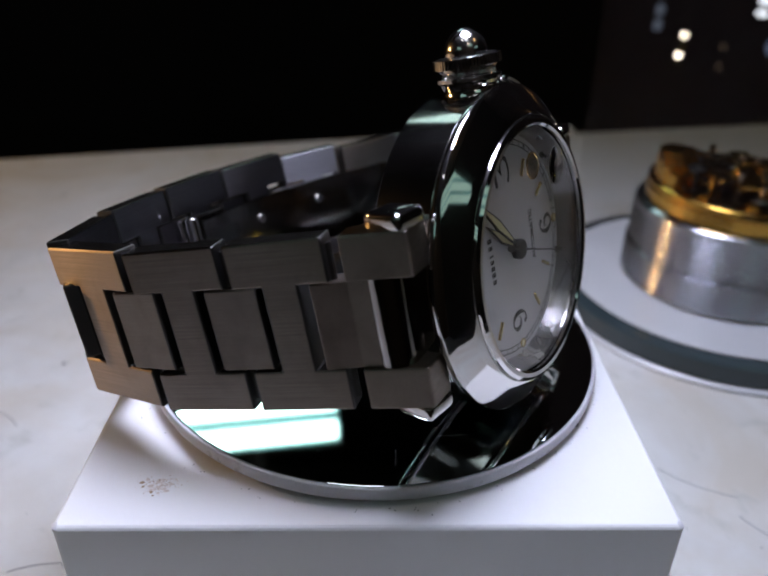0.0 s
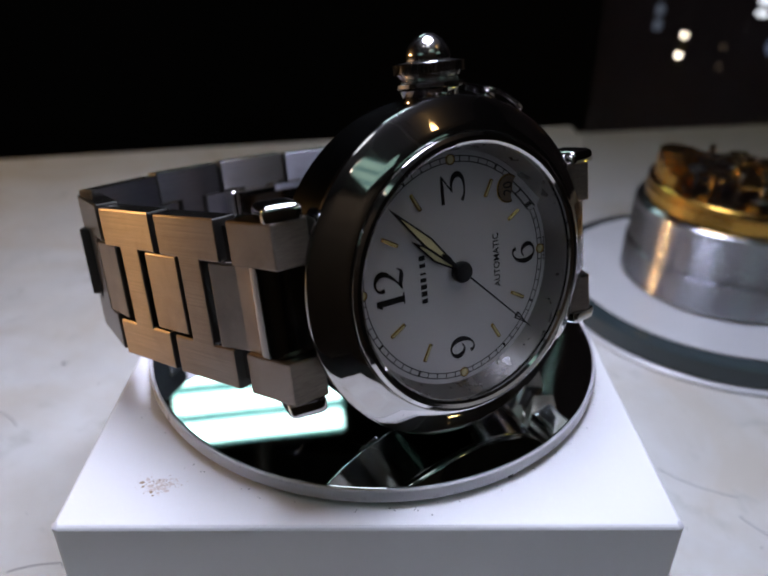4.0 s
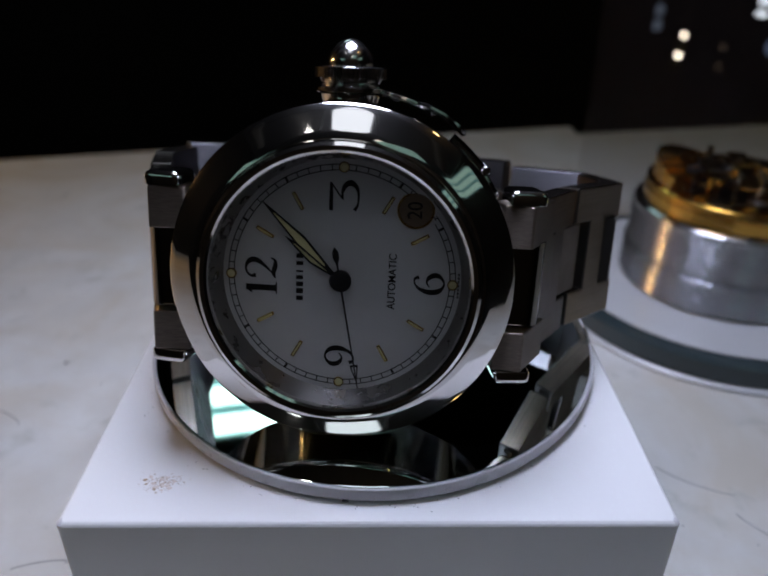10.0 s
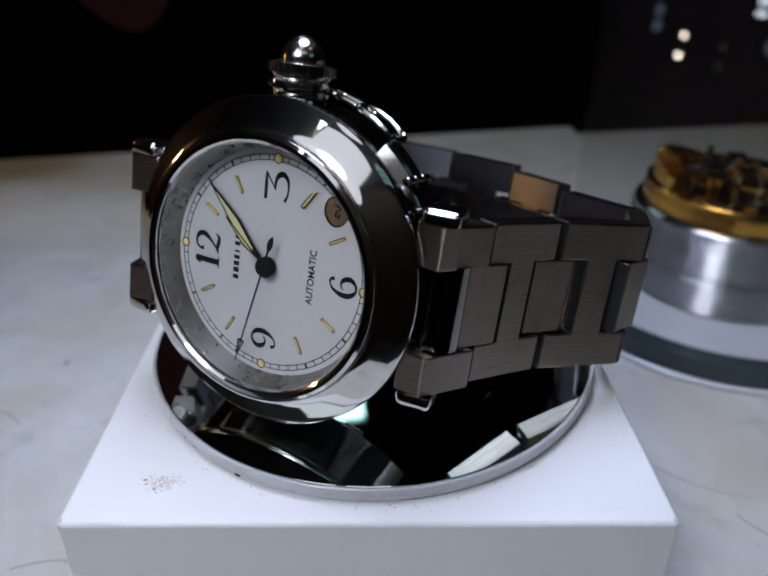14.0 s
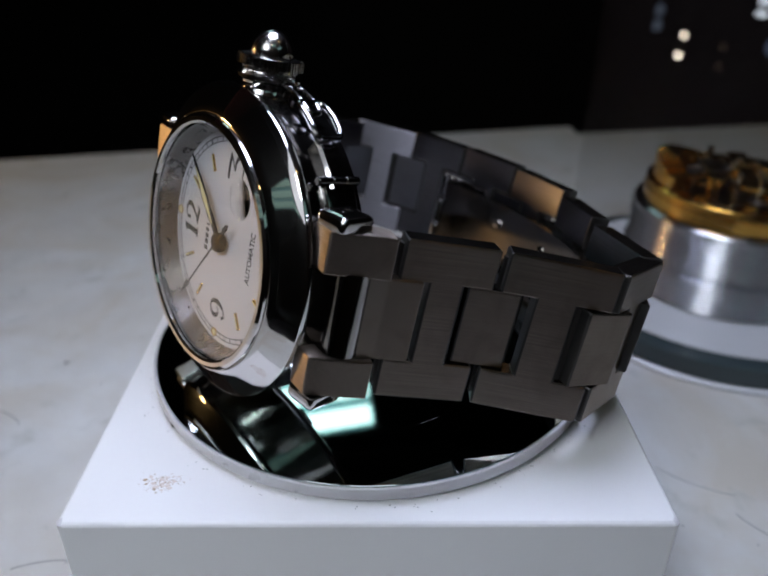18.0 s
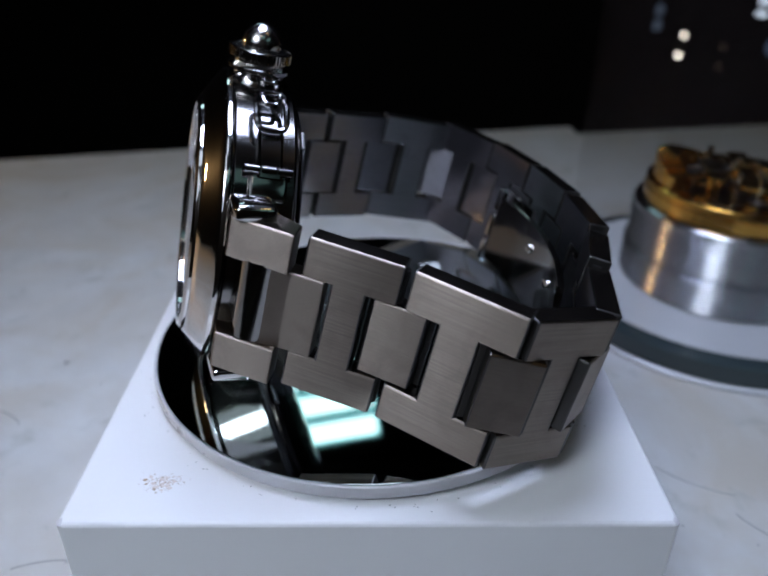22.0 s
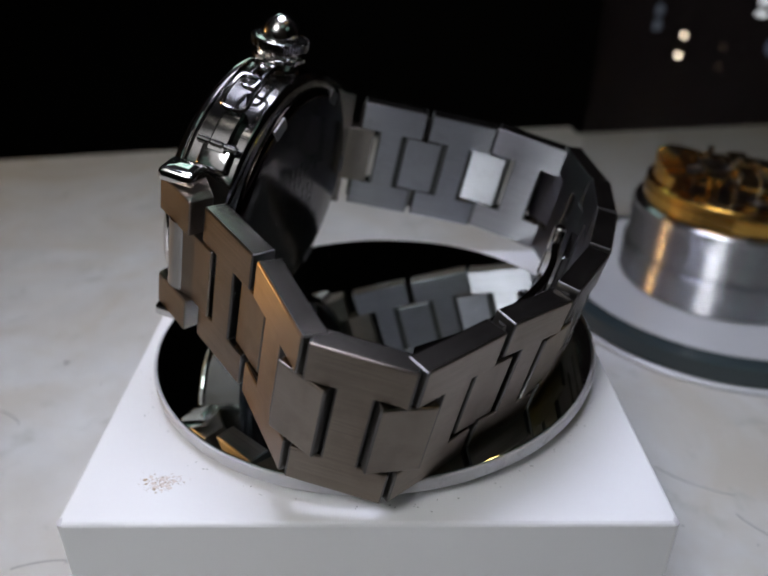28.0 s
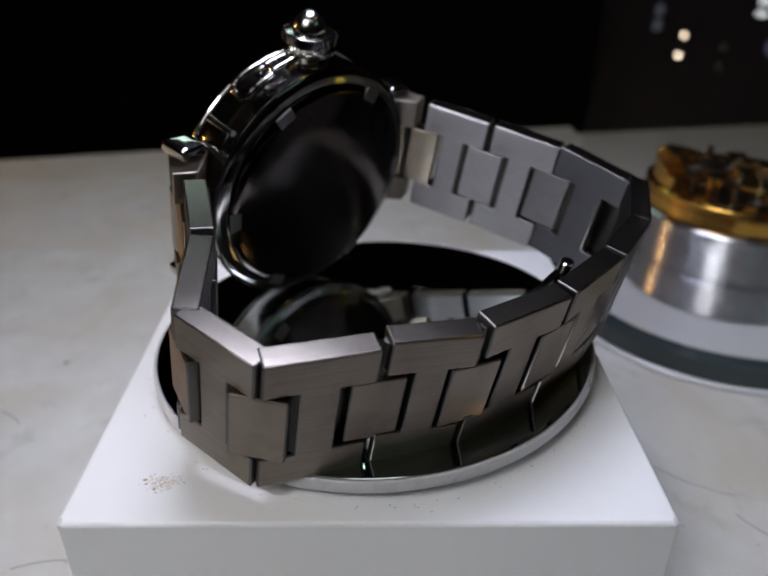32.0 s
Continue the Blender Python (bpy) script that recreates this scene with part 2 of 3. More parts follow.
def tube(points, r, n=8, closed=False, flat=1.0):
    """A round wire through the points."""
    pts = [Vector(p) for p in points]
    bm = bmesh.new()
    rings = []
    for i, c in enumerate(pts):
        a = pts[i - 1] if (i or closed) else pts[i]
        b = pts[(i + 1) % len(pts)] if (i + 1 < len(pts) or closed) else pts[i]
        q = (b - a).to_track_quat("Z", "Y")
        rings.append([bm.verts.new(c + q @ Vector((r * math.cos(2 * math.pi * k / n), flat * r * math.sin(2 * math.pi * k / n), 0))) for k in range(n)])
    for i in range(len(rings) - (0 if closed else 1)):
        a, b = rings[i], rings[(i + 1) % len(rings)]
        for k in range(n):
            bm.faces.new((a[k], a[(k + 1) % n], b[(k + 1) % n], b[k]))
    if not closed:
        bm.faces.new(rings[0][::-1])
        bm.faces.new(rings[-1])
    bmesh.ops.recalc_face_normals(bm, faces=bm.faces[:])
    return bm

# ---- setting ----
R = random.Random(7)
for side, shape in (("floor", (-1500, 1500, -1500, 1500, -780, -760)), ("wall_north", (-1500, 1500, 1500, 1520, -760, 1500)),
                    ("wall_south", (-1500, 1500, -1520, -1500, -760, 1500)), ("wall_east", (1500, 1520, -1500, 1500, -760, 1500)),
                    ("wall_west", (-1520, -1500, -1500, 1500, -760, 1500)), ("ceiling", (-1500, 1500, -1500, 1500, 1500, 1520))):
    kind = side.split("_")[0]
    tagged(part(side, box(*shape), CEILING if kind == "ceiling" else BOUNCEWALL if side == "wall_south" else BLACKWALL), "dim %s of the unlit room" % kind, kind, kind="structure")
TOP = -30.0
table = tagged(new("table"), "worn white painted table top with faint scratches", "table")
table.matrix_basis = mm(0, 0, TOP)
part("tabletop", prism([(-600, -84), (600, -84), (600, 290), (84, 198), (84, 209), (-600, 58)], 0, 20, 0.6), TABLE, table, m=pose(0, 0, 0, -90))
for x in (-560, 560):
    for y in (-20, 20):
        part("leg", box(x - 20, x + 20, y - 20, y + 20, -730, -20, 2), TABLE, table)

for x, y, r, a0, a1 in ((-36, -19, 9, 20, 150), (-44, -26, 14, 40, 120), (72, -2, 16, 200, 262), (66, 14, 22, 215, 250), (-74, 10, 12, 30, 110)):
    bm = tube([(x + r * math.cos(radians(a0 + (a1 - a0) * k / 14)), y + 0.8 * r * math.sin(radians(a0 + (a1 - a0) * k / 14)), 0) for k in range(15)], 0.11, 5)
    part("scratch", bm, SCUFF, table, m=mm(0, 0, 0.02))
specks = bmesh.new()  # dust on the paint
for k in range(90):
    q = R.uniform(0.07, 0.2)
    join(specks, lathe([(0, 0.1), (q * 0.7, 0.08), (q, 0.0)], 7), Matrix.Translation((R.uniform(-120, 120), R.uniform(-60, 150), 0)))
tagged(part("specks", specks, SCUFF, table), kind="stuff")
part("speck", lathe([(0, 0.35), (0.3, 0.3), (0.6, 0.0)], 9), SCUFF, table, m=mm(-62.6, 34.1, 0))

# ---- turntable ----
base = empty("turntable_base", "square white plastic turntable base with a brown smear", "turntable")
base.matrix_basis = mm(0, 0, TOP)
part("housing", box(-32.3, 32.3, -32.9, 31.7, 0.6, 27.2, 0.7, 4), WHITE, base)
part("spindle_collar", lathe([(0, 27.1), (12, 27.1), (12, 27.9), (0, 27.9)], 48), RIM, base)
for sx in (-26, 26):
    for sy in (-26, 26):
        part("rubber_foot", lathe([(0, 0), (3.6, 0), (4, 0.3), (4, 0.62), (0, 0.62)], 24), RUBBER, base, m=mm(sx, sy, 0))
smear = bmesh.new()


def blot(x, y, r, kind, lift):
    """A flat dried patch with an uneven outline."""
    ring = [smear.verts.new((x + r * R.uniform(0.6, 1.25) * math.cos(k * 0.524), y + 0.8 * r * R.uniform(0.6, 1.25) * math.sin(k * 0.524), 27.203)) for k in range(12)]
    mid = smear.verts.new((x, y, 27.21 + lift))
    for k in range(12):
        smear.faces.new((ring[k], ring[(k + 1) % 12], mid)).material_index = kind


for k in range(46):
    blot(-23.0 + R.gauss(0.3, 0.95), -26.9 + R.gauss(0, 0.55), R.uniform(0.08, 0.27), 0, 0.01 + 0.001 * k)
for x, y, r in ((-25.3, -26.6, 0.5), (-25.0, -27.2, 0.34), (-23.5, -26.2, 0.26), (-23.9, -28.0, 0.42), (-23.6, -28.5, 0.26), (-22.3, -26.6, 0.2), (-20.9, -27.0, 0.16)):
    blot(x + 0.5, y, r * 0.55, 1, 0.05)
for k in range(190):
    blot(-23.0 + R.gauss(0, 1.05), -26.9 + R.gauss(0, 0.65), R.uniform(0.025, 0.08), 1 if k % 3 == 0 else 0, 0.06)
part("smear", smear, [SMUDGE, DIRT], base, "faint brown smear")
dust = bmesh.new()
for k in range(60):
    a = R.uniform(3.3, 6.1)
    r = 30.3 + abs(R.gauss(0, 0.7))
    q = R.uniform(0.04, 0.11)
    join(dust, lathe([(0, 0.03), (q * 0.7, 0.02), (q, 0.0)], 6), Matrix.Translation((r * math.cos(a), r * math.sin(a), 27.2)))
tagged(part("dust", dust, SCUFF, base), kind="stuff")
for x, y in ((-32.0, -32.5), (32.0, -32.5)):
    part("chip", lathe([(0, 0.34), (0.3, 0.3), (0.6, 0.05), (0.55, -0.6), (0.3, -1.5), (0, -1.8)], 7), RIM, base, "chipped corner", mm(x * 0.992, y * 0.992, 26.85, 8, 5, 20))

plate = empty("mirror_plate", "round mirror turntable plate with a pale rim", "turntable plate")
part("rim", lathe([(0, -1.72), (29.8, -1.72), (30.2, -1.64), (30.3, -1.45), (30.3, -0.3), (30.25, -0.12), (30.15, -0.05), (29.95, -0.08), (29.9, -0.5), (0, -0.5)], 160), RIM, plate)
part("mirror", lathe([(0, -0.6), (29.8, -0.6), (29.8, -0.04), (29.73, 0.0), (0, 0.0)], 160), MIRROR, plate, smooth=False)
for k in range(16):
    a, r, x, y = R.uniform(0, 6.28), R.uniform(1.0, 4.0), R.uniform(-20, 20), R.uniform(-20, 20)
    hair = tube([(x + r * q * math.cos(a), y + r * q * math.sin(a) + 0.15 * r * q * q, 0.0) for q in (-0.5, -0.2, 0.1, 0.5)], 0.012, 4)
    part("hairline_scratch", hair, SCUFF, plate)
for a in (-92, 20, 145):
    part("rim_notch", box(30.1, 30.33, -0.35, 0.35, -1.84, -1.45, 0.05), RUBBER, plate, m=pose(0, 0, 0, 0, 0, a))

# ---- watch: x runs to six o'clock, y to the back, z to the crown ----
watch = empty("wristwatch", "steel wristwatch, white dial, lying crown up on its bracelet", "wristwatch")
BODY = mm(-2.0, -19.4, 18.6, -13.0, 0, 0) @ pose(0, 0, 0, 0, 1.7, 0)


def worn(name, bm, mat, parent=None, label="", m=None, **more):
    """A part of the watch; m is its place on the watch's body."""
    if parent is None:
        return part(name, bm, mat, watch, label, BODY if m is None else BODY @ m, **more)
    return part(name, bm, mat, parent, label, m, **more)


def writing(text, size, deep=0.03):
    """Letters of the built-in font as a bmesh in millimetres, in x and y, centred."""
    c = bpy.data.curves.new("letters", "FONT")
    c.body, c.size, c.extrude, c.align_x, c.align_y = text, size, deep, "CENTER", "CENTER"
    c.offset = 0.014
    ob = bpy.data.objects.new("letters", c)
    d = ob.to_mesh()
    bm = bmesh.new()
    bm.from_mesh(d)
    ob.to_mesh_clear()
    bpy.data.objects.remove(ob)
    bpy.data.curves.remove(c)
    return bm


# dial writing: right of the text is +z, up is -x, it faces -y
UPRIGHT = Matrix(((0, -1, 0, 0), (0, 0, -1, 0), (1, 0, 0, 0), (0, 0, 0, 1)))

# case
worn("case_band", lathe([(13.2, -2.0), (16.5, -1.0), (17.15, -0.72), (17.2, -0.6), (17.48, -0.5), (17.55, -0.4), (17.55, 5.7), (17.45, 5.85), (17.0, 6.15), (16.4, 6.35), (15.4, 6.5)], 160, "y"), SIDE, label="brushed steel case side", angle=24)
worn("bezel", lathe([(14.35, -2.9), (14.4, -3.42), (14.5, -3.5), (14.62, -3.48), (15.4, -2.99), (16.2, -2.48), (17.0, -1.97), (17.62, -1.57), (17.78, -1.42), (17.85, -1.25), (17.85, -0.95), (17.78, -0.8), (17.3, -0.72)], 192, "y"), STEEL, label="polished conical steel bezel", angle=24)
ring = worn("crystal_ring", lathe([(13.25, -2.6), (13.25, -3.85), (13.5, -4.05), (13.95, -4.05), (14.3, -3.8), (14.42, -3.3), (14.42, -2.8)], 160, "y"), STEEL, label="stepped polished ring round the crystal")
worn("rehaut", lathe([(12.35, -0.5), (12.5, -1.0), (13.2, -2.6), (13.28, -3.2)], 160, "y"), REHAUT, label="dark satin inner flange")
glass = worn("crystal", lathe([(0, -3.72), (6, -3.69), (11, -3.58), (13.1, -3.4), (13.2, -3.1), (0, -3.15)], 96, "y"), CRYSTAL, label="clear flat watch crystal")
glass.visible_shadow = False
lens = worn("date_lens", lathe([(0, -4.15), (0.7, -4.11), (1.3, -4.0), (1.8, -3.86), (2.15, -3.71), (0, -3.72)], 48, "y"), CRYSTAL, glass, m=mm(7.2, 0, 7.6))
lens.visible_shadow = False
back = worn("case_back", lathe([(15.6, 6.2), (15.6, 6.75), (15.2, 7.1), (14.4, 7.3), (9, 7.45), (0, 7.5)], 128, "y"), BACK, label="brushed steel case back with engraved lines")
for k in range(6):
    part("wrench_notch", box(-1.3, 1.3, 6.9, 7.35, 14.0, 15.7, 0.15), DARKSTEEL, back, m=pose(0, 0, 0, 0, 30 + k * 60, 0))
for row in range(7):
    for k in range(9):
        if R.random() < 0.72 and not (row in (0, 6) and k in (0, 8)):
            x = -4.6 + row * 1.45
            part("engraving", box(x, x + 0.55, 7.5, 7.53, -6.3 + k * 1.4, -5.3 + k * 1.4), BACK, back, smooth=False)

# dial
LIFT = mm(0, -0.5, 0)
dial = worn("dial", lathe([(0, 0), (12.4, 0), (12.4, 0.4), (0, 0.4)], 128, "y"), DIAL, label="plain white enamel dial", m=LIFT)


def numeral(strokes, tx, ty, size):
    bm = bmesh.new()
    for pts, ws in strokes:
        ribbon([(x * size, y * size) for x, y in pts], [w * size for w in ws], 0.04, 7, bm)
    # strokes are drawn in x, z: turn x to +z and z to -x
    bm.transform(Matrix(((0, 0, -1, 0), (0, 1, 0, 0), (1, 0, 0, 0), (0, 0, 0, 1))))
    part("numeral", bm, INK, dial, "black calligraphic numeral", mm(-ty, -0.004, tx), smooth=False)


ONE = [([(0.0, 1.0), (0.0, 0.66), (0.0, 0.33), (0.0, 0.0)], [0.2] * 4), ([(-0.17, 0.8), (-0.1, 0.88), (0.0, 0.98)], [0.03, 0.08, 0.1]), ([(-0.2, 0.02), (0.0, 0.03), (0.2, 0.02)], [0.03, 0.06, 0.03])]
TWO = [([(0.1, 0.68), (0.08, 0.84), (0.2, 0.97), (0.4, 0.99), (0.58, 0.86), (0.6, 0.66), (0.45, 0.42), (0.2, 0.16), (0.04, 0.04)], [0.14, 0.09, 0.06, 0.09, 0.17, 0.17, 0.10, 0.05, 0.04]), ([(0.03, 0.06), (0.2, 0.11), (0.42, 0.06), (0.6, 0.06), (0.7, 0.2)], [0.04, 0.13, 0.15, 0.09, 0.03])]
THREE = [([(0.0, 0.93), (0.3, 0.935), (0.65, 0.935), (0.97, 0.95)], [0.13, 0.13, 0.12, 0.06]), ([(0.96, 0.96), (0.68, 0.75), (0.38, 0.52)], [0.06, 0.05, 0.05]), ([(0.38, 0.53), (0.62, 0.55), (0.86, 0.46), (0.96, 0.26), (0.8, 0.06), (0.5, 0.0), (0.22, 0.03), (0.03, 0.13)], [0.04, 0.09, 0.17, 0.2, 0.13, 0.07, 0.08, 0.13])]
SIX = [([(0.56, 0.84), (0.5, 0.97), (0.34, 0.98), (0.16, 0.82), (0.05, 0.5), (0.1, 0.18), (0.3, 0.01), (0.52, 0.07), (0.64, 0.28), (0.56, 0.5), (0.38, 0.58), (0.22, 0.48)], [0.14, 0.09, 0.05, 0.1, 0.18, 0.17, 0.07, 0.09, 0.17, 0.15, 0.06, 0.04])]
shift = lambda s, dx, dy: [([(x + dx, y + dy) for x, y in p], w) for p, w in s]
numeral(shift(ONE, -0.42, -0.5) + shift(TWO, -0.12, -0.5), 0.0, 8.35, 3.25)
numeral(shift(THREE, -0.48, -0.5), 8.55, -0.05, 2.95)
numeral(shift(SIX, -0.34, -0.5), 0.0, -9.1, 3.1)
numeral([([(-x, -y) for x, y in p], w) for p, w in shift(SIX, -0.34, -0.5)], -8.55, 0.0, 3.1)
for h in range(12):
    a = radians(h * 30)
    if h % 3:
        stick = part("hour_marker", box(-0.2, 0.2, -0.22, 0, -1.0, 1.0, 0.07), GOLD, dial, "thin gold baton hour marker", mm(-9.15 * math.cos(a), 0, 9.15 * math.sin(a)) @ pose(0, 0, 0, 0, h * 30 - 90, 0))
        part("marker_lume", box(-0.08, 0.08, -0.24, -0.2, -0.85, 0.85), LUME, stick, smooth=False)
    else:
        dot = part("quarter_dot", lathe([(0, -0.16), (0.3, -0.13), (0.45, 0), (0, 0.01)], 20, "y"), LUME, dial, "pale green luminous dot", mm(-11.5 * math.cos(a), 0, 11.5 * math.sin(a)))
        part("dot_rim", lathe([(0.44, 0), (0.46, -0.14), (0.54, -0.14), (0.56, 0)], 20, "y"), GOLD, dot)
for r in (11.22, 11.78):
    part("minute_circle", lathe([(r - 0.05, -0.001), (r - 0.05, -0.02), (r + 0.05, -0.02), (r + 0.05, -0.001)], 120, "y"), INK, dial, smooth=False)
for k in range(60):
    w = 0.13 if k % 5 == 0 else 0.055
    if k % 15:
        part("minute_tick", box(-w, w, -0.02, -0.001, 11.22, 11.78), INK, dial, smooth=False, m=pose(0, 0, 0, 0, k * 6, 0))
letters = writing("AUTOMATIC", 1.12, 0.015)
letters.transform(Matrix.Diagonal((0.92, 1, 1, 1)))
part("dial_lettering", letters, INK, dial, m=mm(5.3, -0.016, 0) @ UPRIGHT, smooth=False)
for k, w in enumerate((0.5, 0.55, 0.5, 0.42, 0.22, 0.42, 0.5)):
    x = -2.55 + k * 0.76
    part("maker_mark", box(-4.35 - 0.36, -4.35 + 0.36, -0.02, -0.001, x, x + w), INK, dial, smooth=False)
for k in range(7):
    part("fine_print", box(12.0, 12.2, -0.02, -0.001, -1.4 + k * 0.4, -1.15 + k * 0.4), INK, dial, smooth=False)
window = part("date_window", lathe([(0, -0.03), (1.4, -0.03), (1.5, -0.03), (1.52, 0.0), (0, 0.0)], 40, "y"), BRASS, dial, "round date window with a gilt edge", mm(7.3, 0, 7.45))
part("window_edge", lathe([(1.36, -0.03), (1.4, -0.12), (1.52, -0.12), (1.56, -0.0)], 40, "y"), GOLD, window)
date = writing("20", 1.75, 0.01)
date.transform(Matrix.Diagonal((0.85, 1, 1, 1)))
part("date_figure", date, INK, window, m=mm(0, -0.05, 0) @ UPRIGHT, smooth=False)


# pointers, drawn towards +z and then turned
def hand(name, length, wide, lift, deg):
    out = [(0.16, 0.0), (0.2, length * 0.12), (wide, length * 0.5), (0.1, length * 0.93), (0, length), (-0.1, length * 0.93), (-wide, length * 0.5), (-0.2, length * 0.12), (-0.16, 0)]
    ob = worn(name, prism(out, -lift - 0.16, -lift, 0.03, 1), INK, m=LIFT @ pose(0, 0, 0, 0, deg, 0), label="black lance hand with luminous filling")
    q = 0.64
    part("lume_strip", prism([(0.08, length * 0.2), (wide * q, length * 0.5), (0.04, length * 0.84), (-0.04, length * 0.84), (-wide * q, length * 0.5), (-0.08, length * 0.2)], -lift - 0.18, -lift - 0.1), LUME, ob, smooth=False)
    return ob


hand("hour_hand", 7.3, 0.62, 0.55, 37 - 90)
hand("minute_hand", 11.5, 0.62, 0.85, 44.5 - 90)
worn("hand_boss", lathe([(1.1, -0.4), (1.15, -1.0), (1.0, -1.25), (0.35, -1.35), (0, -1.35)], 40, "y"), INK, label="black centre boss", m=LIFT)
sec = bmesh.new()
join(sec, prism([(0.1, 0), (0.06, 11.9), (-0.06, 11.9), (-0.1, 0)], -1.24, -1.14))
join(sec, prism([(0.12, 0), (0.1, -1.9), (0.34, -2.5), (0.3, -3.2), (0, -3.7), (-0.3, -3.2), (-0.34, -2.5), (-0.1, -1.9), (-0.12, 0)], -1.24, -1.14))
for s in (-1, 1):
    join(sec, prism([(s * 0.06, 11.1), (s * 0.42, 9.35), (s * 0.3, 9.2), (0, 10.9)], -1.24, -1.14))
join(sec, prism([(0.42, 9.4), (0.4, 9.18), (-0.4, 9.18), (-0.42, 9.4)], -1.24, -1.14))
second_hand = worn("second_hand", sec, INK, label="thin black second hand with an open arrow", smooth=False)

# crown with its tethered cap
CROWN = mm(0.1, 2.1, 0)
worn("crown_tube", lathe([(3.2, 16.2), (3.0, 17.4), (2.8, 17.8), (3.0, 18.5), (2.4, 18.7), (0, 18.7)], 48), STEEL, m=CROWN)
cap = worn("crown_cap", lathe([(2.2, 18.5), (3.15, 18.6), (3.38, 18.75), (3.4, 19.1), (3.1, 19.3), (2.85, 19.6), (3.1, 19.98), (3.16, 20.05), (3.16, 21.0), (3.1, 21.08), (2.8, 21.14), (2.0, 21.25)], 72), SOFT, m=CROWN, label="screw-down crown cap with a knurled edge")
for k in range(60):
    part("knurl", prism([(-0.16, 0), (0.16, 0), (0.05, 0.44), (-0.05, 0.44)], 20.05, 21.0), STEEL, cap, smooth=False, m=pose(0, 0, 0, 0, 0, k * 6) @ mm(3.14, 0, 0) @ pose(0, 0, 0, 90, 0, 90) )
part("cabochon", lathe([(2.2, 21.15), (2.27, 21.5), (2.2, 21.9), (1.97, 22.5), (1.57, 23.05), (1.04, 23.5), (0.55, 23.75), (0, 23.85)], 40), SOFT, cap, "domed steel top")


def at_edge(deg, r, y):
    a = radians(deg)
    return Vector((r * math.sin(a), y, r * math.cos(a)))


def loop(d0, d1, r, half, bulge=0.5):
    pts = []
    for k in range(24):
        a = 2 * math.pi * k / 24
        cx, cy = math.copysign(abs(math.cos(a)) ** 0.45, math.cos(a)), math.copysign(abs(math.sin(a)) ** 0.45, math.sin(a))
        pts.append(at_edge((d0 + d1) / 2 + (d1 - d0) / 2 * cx, r + bulge * (1 - cx * cx), 2.9 + half * cy))
    return pts


# the darker side steel puts dark reflections into the tether's colour
worn("tether_eye", tube(loop(10.0, 14.5, 18.9, 0.7, 0.2), 0.34, 8, True), SIDE, label="small steel tether link")
worn("tether_link", tube(loop(11.5, 26.5, 19.0, 0.8, 0.15), 0.3, 8, True), SIDE, label="long steel tether loop")
worn("tether_loop", tube(loop(21.5, 37.5, 19.2, 1.6, 0.25), 0.32, 8, True), SIDE, label="wide steel tether loop")
bridge, rows = bmesh.new(), []
for k in range(17):
    q = 36 + k * 1.05
    rows.append([bridge.verts.new(at_edge(q, r, y)) for r, y in ((17.5, 1.7), (18.3, 1.7), (18.6, 2.0), (18.6, 4.0), (18.3, 4.3), (17.5, 4.3))])
for a, b in zip(rows, rows[1:]):
    for k in range(6):
        bridge.faces.new((a[k], a[(k + 1) % 6], b[(k + 1) % 6], b[k]))
bridge.faces.new(rows[0][::-1])
bridge.faces.new(rows[-1])
bmesh.ops.recalc_face_normals(bridge, faces=bridge.faces[:])
worn("tether_bar", bridge, SIDE, label="polished curved tether bar")
hinge = worn("tether_hinge", box(-1.7, 1.7, 0.9, 5.0, 17.0, 18.3, 0.6, 4), SIDE, m=pose(0, 0, 0, 0, 55, 0), label="hinge block on the case side")
for y in (1.2, 2.9, 4.6):
    part("barrel", lathe([(0, -0.8), (0.4, -0.8), (0.48, -0.7), (0.48, 0.7), (0.4, 0.8), (0, 0.8)], 16, "y"), SIDE, hinge, m=mm(-1.5, y, 18.3))

